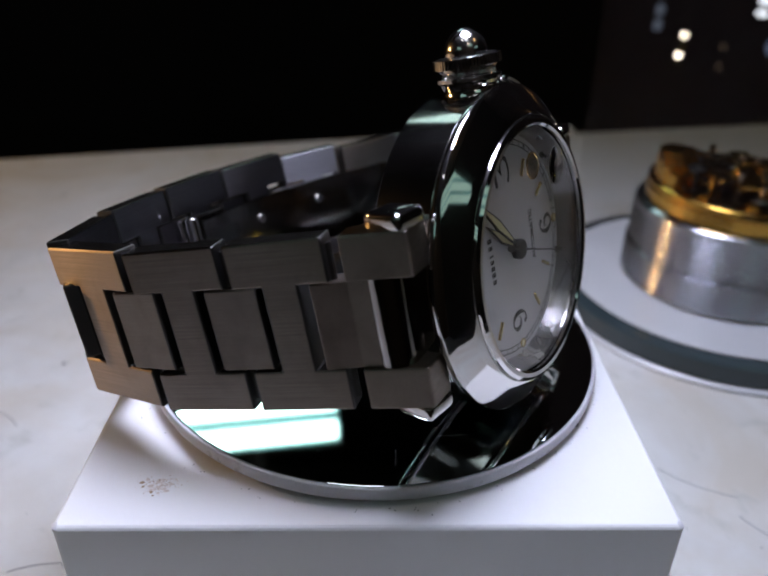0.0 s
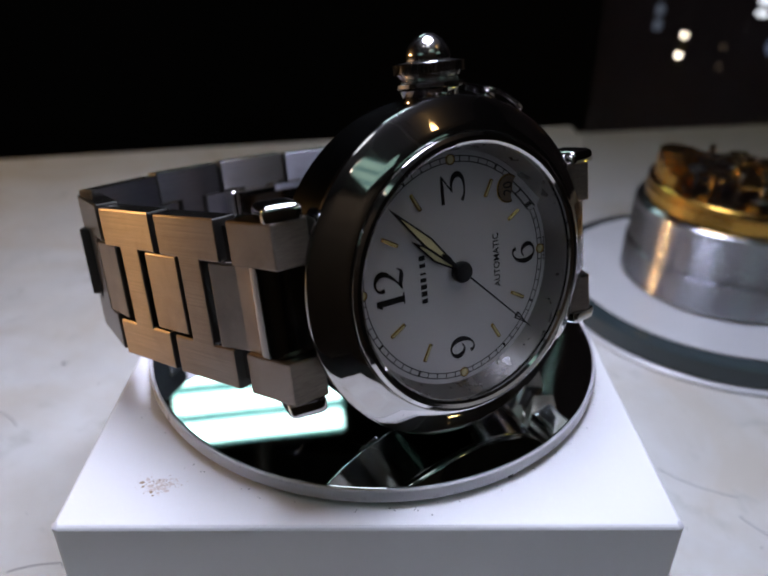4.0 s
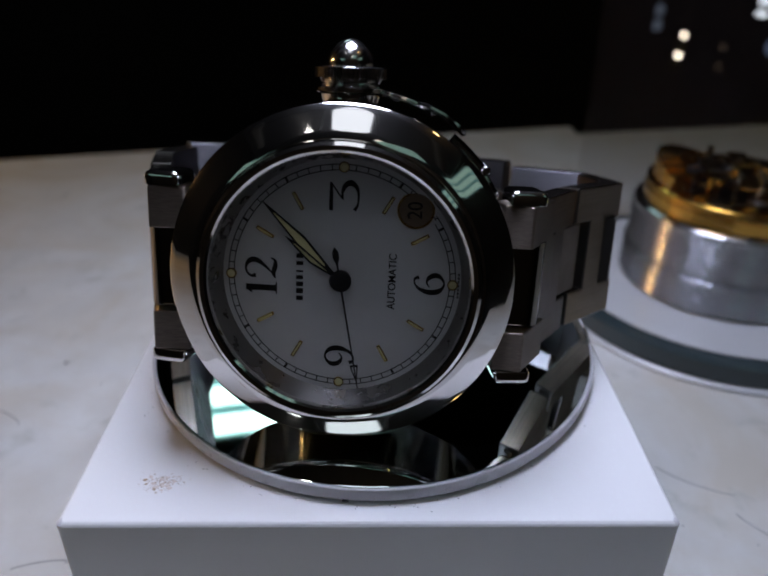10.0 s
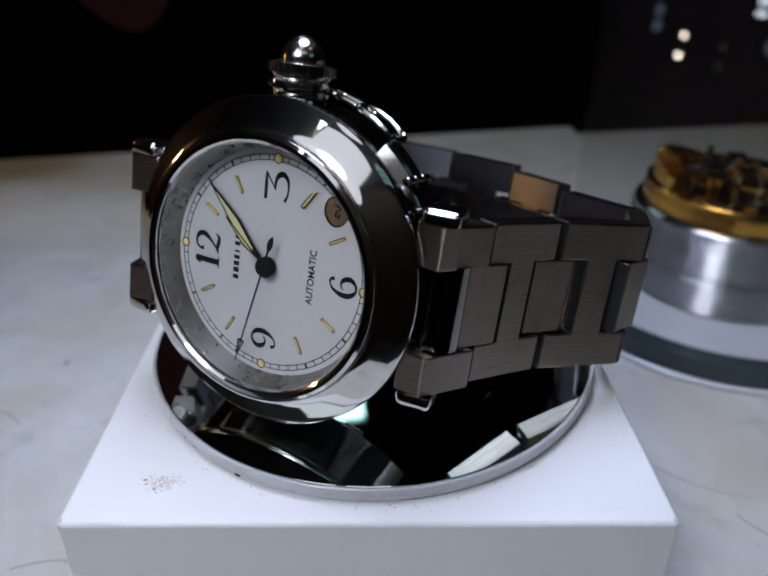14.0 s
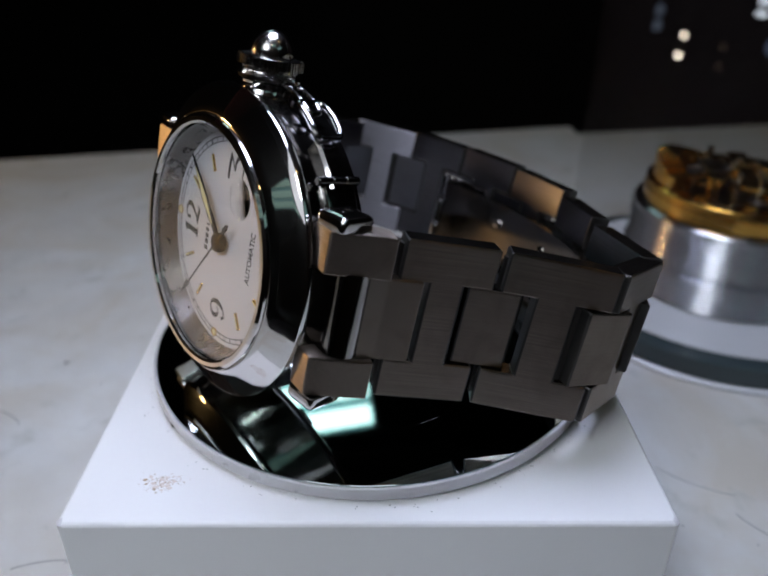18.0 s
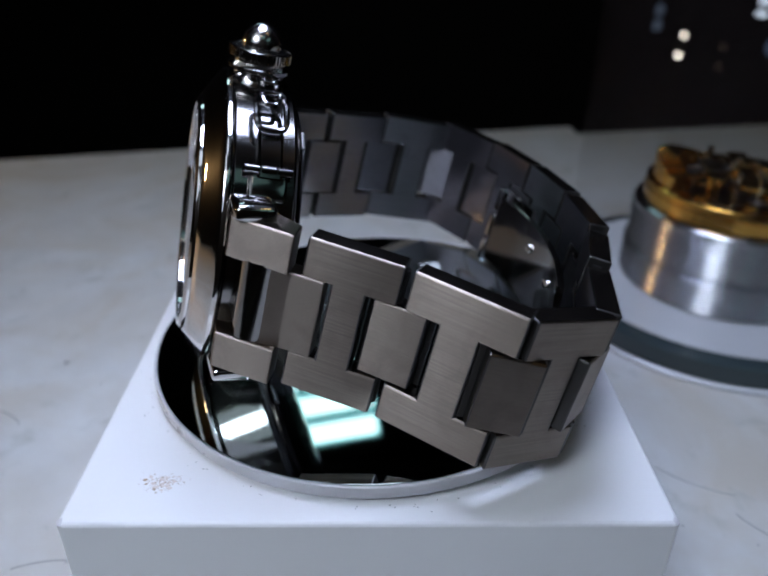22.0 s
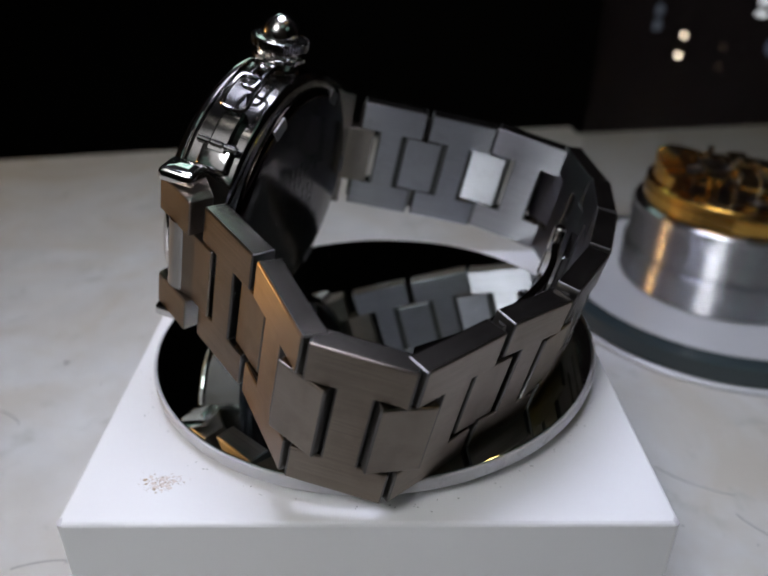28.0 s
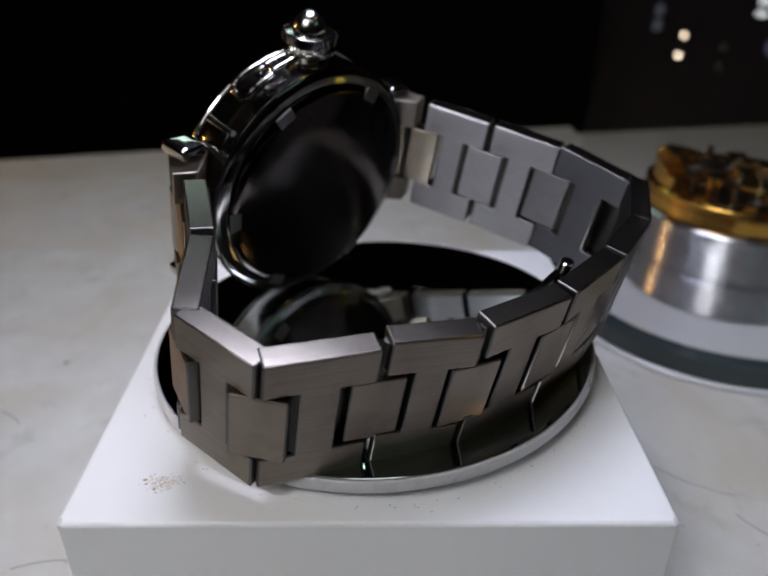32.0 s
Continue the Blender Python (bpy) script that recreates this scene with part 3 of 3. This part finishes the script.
# lugs and end links, for both sides
for s in (1, -1):
    plan = [(15.0, 1.2), (19.1, 0.75)] + [(19.2 + 2.05 * math.sin(radians(a)), 2.8 - 2.05 * math.cos(radians(a))) for a in range(10, 181, 10)] + [(15.0, 5.2)]
    lug = prism([(s * x, y) for x, y in plan], -4.48, 4.48)
    for v in lug.verts:
        v.co = Vector((v.co.x, v.co.z, v.co.y))
    bmesh.ops.recalc_face_normals(lug, faces=lug.faces[:])
    worn("lug", lug, SIDE, label="polished rounded lug between the end link's arms")
    arm = [(15.6, 2.4), (16.3, -0.55), (19.3, -0.9), (22.4, 5.0), (19.6, 6.2)] if s > 0 else [(15.6, 2.4), (16.3, -0.55), (20.0, -0.9), (22.1, 5.2), (19.4, 6.2)]
    plate_plan = [(21.0, 3.1), (21.7, 5.4), (23.4, 8.6), (21.3, 9.6), (19.2, 6.0), (19.5, 3.7)]
    pieces = []
    for z0, z1, outline in ((-4.5, 4.5, plate_plan), (4.51, 8.85, arm), (-8.85, -4.51, arm)):
        piece = prism([(s * x, y) for x, y in outline], z0, z1, 0.18, 2)
        for v in piece.verts:
            v.co = Vector((v.co.x, v.co.z, v.co.y))
        bmesh.ops.recalc_face_normals(piece, faces=piece.faces[:])
        pieces.append(piece)
    end = worn("end_link", pieces[0], BRUSHED, label="brushed steel end link with two arms", m=mm(0, 0, -0.1 if s < 0 else -0.3))
    for piece in pieces[1:]:
        part("arm", piece, BRUSHED, end)
    for up in (1, -1):
        hat = bmesh.new()
        rings = []
        for w, d, z in ((1.72, 1.98, 0.0), (1.88, 2.12, 0.08), (1.92, 2.15, 0.2), (1.92, 2.15, 0.85), (1.87, 2.1, 1.12), (1.72, 1.95, 1.36), (1.46, 1.7, 1.51), (1.0, 1.2, 1.59), (0.3, 0.4, 1.62)):
            ring_at = []
            for k in range(24):
                a = 2 * math.pi * (k + 0.5) / 24
                ring_at.append(hat.verts.new((w * math.copysign(abs(math.cos(a)) ** 0.22, math.cos(a)), d * math.copysign(abs(math.sin(a)) ** 0.22, math.sin(a)), up * z)))
            rings.append(ring_at)
        for a, b in zip(rings, rings[1:]):
            for k in range(24):
                hat.faces.new((a[k], a[(k + 1) % 24], b[(k + 1) % 24], b[k]))
        hat.faces.new(rings[-1])
        bmesh.ops.recalc_face_normals(hat, faces=hat.faces[:])
        part("screw_cap", hat, STEEL, end, "polished domed screw cap", mm(s * 18.35, 1.3, up * 8.87, 0, 0, s * 8), angle=40)

# bracelet, by the outer line of its links
LINE = [(21.7, 6.1), (26.9, 15.6), (35.2, 25.2), (33.2, 35.9), (22.3, 41.1), (13.4, 46.1), (2.0, 48.3), (-9.2, 48.0), (-19.6, 45.9), (-29.8, 40.2), (-29.8, 27.0), (-26.3, 16.4), (-22.6, 6.2)]
N = len(LINE)
SAG = (-0.4, -0.4, -0.5, -0.4, 0.3, 1.1, 1.3, 1.2, 0.9, 0.4, 0.1, 0.0)


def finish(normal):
    """Brushed outside and below, smoother upper edges, satin inside, ends darkened for gap shade."""
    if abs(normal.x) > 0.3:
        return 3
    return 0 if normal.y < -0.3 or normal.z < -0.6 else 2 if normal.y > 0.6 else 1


def link_body(d):
    g, w, e, h = 0.42, 8.85, 0.17 * d, 4.5
    out = [(g, -w), (d - g, -w), (d - g, -h), (d / 2 + e, -h), (d / 2 + e, h), (d - g, h), (d - g, w), (g, w), (g, h), (d / 2 - e, h), (d / 2 - e, -h), (g, -h)]
    bm = prism(out, 0, 2.7, 0.2, 2)
    bm.normal_update()
    for f in bm.faces:
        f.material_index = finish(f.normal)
    return bm


for i in range(N - 1):
    (x0, y0), (x1, y1) = LINE[i], LINE[i + 1]
    d, ang = math.hypot(x1 - x0, y1 - y0), math.degrees(math.atan2(y1 - y0, x1 - x0))
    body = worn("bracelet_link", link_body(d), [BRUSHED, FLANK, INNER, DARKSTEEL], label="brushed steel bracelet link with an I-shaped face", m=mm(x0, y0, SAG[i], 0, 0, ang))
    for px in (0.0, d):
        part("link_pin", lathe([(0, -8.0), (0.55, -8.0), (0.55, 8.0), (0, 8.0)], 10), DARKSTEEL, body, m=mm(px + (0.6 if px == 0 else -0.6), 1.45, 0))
    # the centre piece astride the joint to the next link
    if i < N - 2:
        (x2, y2) = LINE[i + 2]
        nxt = math.degrees(math.atan2(y2 - y1, x2 - x1))
        bend = (nxt - ang + 180) % 360 - 180
        # added black sheet: paints the shade in the slots beside the centre piece
        part("gap_shade", box(-3.6, 3.6, 1.4, 1.9, -4.3, 4.3), GAPSHADE, body, m=mm(d, 0, 0) @ pose(0, 0, 0, 0, 0, bend / 2) @ mm(0, 0.3 + abs(bend) * 0.006, 0))
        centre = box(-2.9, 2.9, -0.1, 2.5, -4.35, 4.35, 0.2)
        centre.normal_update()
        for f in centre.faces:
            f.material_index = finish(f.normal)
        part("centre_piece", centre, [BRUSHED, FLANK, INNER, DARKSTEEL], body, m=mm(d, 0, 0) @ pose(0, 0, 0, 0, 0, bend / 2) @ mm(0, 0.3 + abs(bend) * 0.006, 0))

# folding clasp inside the back of the bracelet
bm = bmesh.new()
rows = []
for k, c in enumerate(Vector((p[0], p[1], 0)) for p in [(q.x, q.y) for q in arc([(26.5, 33.5, 0), (19, 38.2, 0), (10, 41.6, 0), (1, 43.0, 0), (-7.5, 42.2, 0)], 6)]):
    n_in = (Vector((2, 20, 0)) - c).normalized() * 0.9
    rows.append([bm.verts.new(c + Vector((0, 0, -4.9))), bm.verts.new(c + Vector((0, 0, 4.9))), bm.verts.new(c + n_in + Vector((0, 0, 4.9))), bm.verts.new(c + n_in + Vector((0, 0, -4.9)))])
for a, b in zip(rows, rows[1:]):
    for k in range(4):
        bm.faces.new((a[k], a[(k + 1) % 4], b[(k + 1) % 4], b[k]))
bm.faces.new(rows[0][::-1])
bm.faces.new(rows[-1])
bmesh.ops.recalc_face_normals(bm, faces=bm.faces[:])
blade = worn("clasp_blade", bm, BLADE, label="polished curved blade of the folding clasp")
for z in (-4.2, 0.0, 4.2):
    part("hinge_barrel", lathe([(0, -1.8), (0.75, -1.8), (0.9, -1.6), (0.9, 1.6), (0.75, 1.8), (0, 1.8)], 16), STEEL, blade, m=mm(-8.4, 42.0, z))
for q in ((14.5, 39.3), (4.0, 41.9)):
    part("blade_stud", lathe([(0, -0.5), (0.6, -0.45), (0.7, 0), (0, 0)], 16, "y"), STEEL, blade, m=mm(q[0], q[1], 2.0))
worn("clasp_fold", box(-9.0, -1.0, 43.4, 44.3, -5.6, 5.6, 0.2), STEEL, label="lower leaf of the folding clasp")

# ---- movement display behind the turntable ----
stand = empty("movement_display", "gilt clock movement on a turned aluminium cylinder", "display piece")
stand.matrix_basis = mm(82.5, 62, TOP)
# clear acrylic foot in opaque colours, pale where the table shows through
part("foot_flange", lathe([(0, 0), (39.6, 0), (40.0, 0.3), (40.0, 0.9), (39.6, 1.2), (0, 1.2)], 96), FLANGE, stand, "pale edge of the foot")
part("foot_disc", lathe([(0, 1.2), (38.9, 1.2), (39.2, 1.5), (39.2, 5.2), (38.7, 5.7), (38.0, 5.7), (0, 5.6)], 96), SMOKE, stand, "dark glossy foot disc")
part("foot_top", lathe([(0, 5.72), (35.6, 5.72), (35.6, 5.95), (0, 5.95)], 96), FLANGE, stand, "pale top standing in for the table seen through the foot")
def ridged(z0, z1, r):
    """A turned flank with fine tool marks."""
    n = int((z1 - z0) / 0.1)
    return [(r + 0.1 * math.sin(math.pi * k / 2), z0 + (z1 - z0) * k / n) for k in range(n + 1)]


part("cylinder", lathe([(22.1, 6.0), (22.7, 6.5)] + ridged(6.7, 13.7, 22.95) + [(22.6, 13.9), (21.7, 14.0), (21.7, 14.5), (22.2, 14.6)] + ridged(14.8, 23.4, 22.5) + [(22.0, 24.4), (19.0, 24.7), (0, 24.7)], 96), ALU, stand, "turned aluminium cylinder", angle=180)
part("dome", lathe([(36.4, 5.72), (36.4, 108), (34.5, 122), (30, 132), (21, 140), (10, 144), (0, 145), (0, 144.4), (10, 143.4), (21, 139.4), (29.6, 131.6), (34.0, 122), (35.9, 108), (35.9, 5.72)], 64), DOME, stand, "clear glass dome")
part("gilt_ring", lathe([(0, 24.7), (20.2, 24.7), (20.7, 25.1), (20.7, 27.4), (20.3, 27.6), (20.3, 27.9), (20.6, 28.1), (20.5, 29.0), (20.0, 29.4), (18.0, 29.4), (17.0, 29.3), (16.5, 27.0), (0, 27.0)], 96), GILT, stand, "gilt brass ring")
for k in range(12):
    part("ring_lug", box(16.4, 18.8, -1.2, 1.2, 29.5, 30.3, 0.3), GILT, stand, m=pose(0, 0, 0, 0, 0, k * 30 + 8))
for k in range(9):
    part("gilt_bridge", box(14.2, 19.3, -1.5, 1.5, 29.0, 31.8 + 2.6 * math.sin(0.35 * k), 0.4), GILT, stand, m=pose(0, 0, 0, 0, 0, 112 + k * 10))
for k, (a, h) in enumerate(((205, 31.4), (248, 32.6), (300, 31.8), (20, 33.0), (75, 32.2))):
    part("bridge_plate", box(4.0, 13.5, -2.0, 2.0, h - 0.8, h, 0.3), (STEEL, GILT, DARKBRASS)[k % 3], stand, m=pose(0, 0, 0, 0, 0, a))
part("main_plate", lathe([(0, 27.1), (16.4, 27.1), (16.4, 28.0), (0, 28.0)], 64), DARKBRASS, stand)
for k in range(44):
    a, r = R.uniform(0, 6.28), R.uniform(2, 14.5)
    q = R.uniform(0.8, 3.4)
    h = R.uniform(29.2, 33.0)
    part("gear", lathe([(0, 27.9), (0.5, 27.9), (0.5, h - 0.6), (q * 0.9, h - 0.6), (q, h - 0.5), (q, h - 0.1), (q * 0.9, h), (0, h)], 20), (GILT, DARKBRASS, GILT, DARKSTEEL)[k % 4], stand, m=mm(r * math.cos(a), r * math.sin(a), 0) @ pose(0, 0, 0, R.uniform(-5, 5), R.uniform(-5, 5), 0))
for k in range(20):
    a, r = R.uniform(0, 6.28), R.uniform(3, 15.5)
    part("screw", lathe([(0, 27.9), (0.7, 27.9), (0.8, 32.6), (0.65, 33.1), (0.35, 33.3), (0, 33.4)], 12), STEEL if k % 3 else GILT, stand, m=mm(r * math.cos(a), r * math.sin(a), 0))
# ---- far lights in the dark room ----
def far_lamp(x, z, r, mat, label, long=1.0):
    lamp = tagged(new("far_lamp"), label, "lamp", group="far lamps")
    lamp.matrix_basis = mm(x, 1000, z)
    part("bulb", lathe([(0, -r * long), (r * 0.7, -r * 0.7 * long), (r, 0), (r * 0.7, r * 0.7 * long), (0, r * long)], 16), mat, lamp)
    part("cord", lathe([(0, r * long), (0.8, r * long), (0.8, 1500 - z), (0, 1500 - z)], 6), RUBBER, lamp)


far_lamp(461, -117, 3.2, GLOW, "small far warm white lamp hanging in the dark room")
far_lamp(459, -146, 3.2, GLOW, "small far warm white lamp hanging in the dark room")
far_lamp(604, -134, 14.0, COOLGLOW, "far bluish lamp glowing faintly in the dark room")
far_lamp(570, -69, 9.0, DIMGLOW, "small far white lamp hanging in the dark room", 0.55)
far_lamp(570, -86, 9.0, DIMGLOW, "small far white lamp hanging in the dark room", 0.5)
far_lamp(524, -134, 2.4, BROWNGLOW, "tiny far brownish lamp in the dark room")
far_lamp(524, -163, 2.4, BROWNGLOW, "tiny far brownish lamp in the dark room")
far_lamp(418, -82, 6.0, FAINTGLOW, "small far dim lamp hanging in the dark room", 1.4)
far_lamp(418, -103, 6.0, FAINTGLOW, "small far dim lamp hanging in the dark room", 1.4)

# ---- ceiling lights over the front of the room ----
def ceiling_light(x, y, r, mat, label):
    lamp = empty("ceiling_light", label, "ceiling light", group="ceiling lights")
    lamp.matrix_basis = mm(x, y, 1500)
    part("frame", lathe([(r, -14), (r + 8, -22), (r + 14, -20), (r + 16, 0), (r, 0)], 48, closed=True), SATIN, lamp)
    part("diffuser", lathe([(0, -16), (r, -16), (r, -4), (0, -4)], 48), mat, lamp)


ceiling_light(-72, -400, 210, PANELGLOW, "round white glowing ceiling panel")
ceiling_light(-560, -430, 45, SPOTGLOW, "small bright round ceiling spot")
# unseen warm fill, added to brighten the base's front and the links
ceiling_light(240, -1080, 130, WARMFILL, "added warm white fill light at the ceiling")

# ---- LED lamps, behind the table and before it ----
def led_lamp(at, to, mat, label):
    led = empty("led_lamp", label, "lamp", group="LED lamps")
    led.matrix_basis = mm(*at)
    head = part("head", box(-78, 78, -40, 40, 2, 26, 3), RUBBER, led, m=look((0, 0, 0), [(b - a) * MM for a, b in zip(at, to)]))
    part("stem", lathe([(0, 10), (6, 10), (6, 1500 - at[2]), (0, 1500 - at[2])], 12), RUBBER, led)
    part("diffuser", box(-74, 74, -36, 36, 0, 2.1, 0.5), TEALGLOW, head)
    for k in (-1, 0, 1):
        part("light_bar", box(-72, 72, k * 25 - 8, k * 25 + 8, -2, 1, 0.7), mat, head, "white glowing light bar")


led_lamp((-93, 399, 350), (-13, -21, 0), LEDGLOW, "lamp head with three long white light bars")
for az, el in ((157, 52), (124, 36), (-134, 33)):
    led_lamp([round(q) for q in toward(az, el, 430)], (0, -15, 15), DIMLED, "dimmer lamp head with three light bars before the table")

# ---- small yellow lamp on the table, off to the side of the display ----
pilot = empty("pilot_lamp", "small square yellow glowing lamp on a black stem", "lamp")
pilot.matrix_basis = mm(152.5, 10, TOP)
part("foot", lathe([(0, 0), (9, 0), (9, 1.6), (8.4, 2.2), (0, 2.2)], 32), RUBBER, pilot)
part("stem", lathe([(0, 2.2), (1.2, 2.2), (1.2, 22.2), (0, 22.2)], 16), RUBBER, pilot)
part("lens", box(-2.2, 2.2, -2.2, 2.2, 22.1, 26.5, 0.6, 3), YELLOWGLOW, pilot, "glowing yellow lens")

# ---- desk lamp that is swung in from the side ----
desk_lamp = empty("desk_lamp", "round desk lamp on a long arm, swung towards the watch", "lamp")
part("shade", lathe([(100, 0), (101.5, -1), (103, 0), (102, 10), (60, 34), (20, 44), (0, 44), (0, 42), (20, 42), (58, 32), (100, 8)], 64), RUBBER, desk_lamp)
part("light_disc", lathe([(0, 2.0), (38, 2.0), (38, 8.0), (0, 8.0)], 48), LAMPGLOW, desk_lamp, "white glowing disc")
part("diffuser_ring", lathe([(38.5, 2.6), (99.5, 2.6), (99.5, 6.0), (38.5, 6.0)], 64, closed=True), RINGGLOW, desk_lamp, "softly glowing diffuser ring")
part("lamp_arm", lathe([(0, 43), (4, 43), (4, 1750), (0, 1750)], 12), RUBBER, desk_lamp)

# ---- stand-in for a passing hand; its unseen board blocks the warm lamp ----
card = empty("light_blocker", "dark brown rounded stand-in for a hand, blocking the warm lamp", "card")
blocker_line = [(v.x, v.z) for v in arc([(-48, 0, 70), (-46, 0, 44), (-52, 0, 26), (-61, 0, 18), (-74, 0, 25), (-92, 0, 46), (-112, 0, 44), (-124, 0, -8), (-340, 0, -14)], 6)] + [(-340, 200), (-48, 200)]
part("board", prism(blocker_line, 0, 3, 0.4, 1), BLOCKER, card)
part("cord", lathe([(0, 199), (0.6, 199), (0.6, 1500), (0, 1500)], 6), RUBBER, card, m=mm(-150, 1.5, 0))

def motions():
    ticks = list(range(0, 33, 2))
    spin = [(t, AXIS @ pose(0, 0, 0, 0, 0, turn(t))) for t in ticks]
    walk(plate, [(t, m @ ASKEW) for t, m in spin])
    walk(watch, spin)
    up = pose(0, 0.1, 0.16)
    low = pose(0, 0.1, 0)
    walk(card, [(0, up), (11.6, up), (12.1, pose(0.003, 0.1, 0.016)), (12.5, pose(0.003, 0.1, 0.004)), (13.0, low), (13.5, pose(-0.001, 0.1, 0.001)), (14.0, pose(0.002, 0.1, 0.006)),
                (14.5, pose(0.004, 0.1, 0.012)), (15.6, up), (24, up), (32, up)])
    away = look([c * MM for c in toward(-98, 50, 860)], (-1.2, 0.02, 0.42))
    halfway = look([c * MM for c in toward(-125, 50, 480)], (-0.3, 0.03, -0.03))
    inward = look([c * MM for c in toward(-150, 47, 300)], (0, -0.012, 0.01))
    walk(desk_lamp, [(0, away), (11.9, away), (12.4, halfway), (12.9, inward), (14, inward), (20, inward), (32, inward)])
    walk(second_hand, [(t, BODY @ LIFT @ pose(0, 0, 0, 0, 253.5 - 90 + 6 * (t - 9), 0)) for t in ticks])


motions()
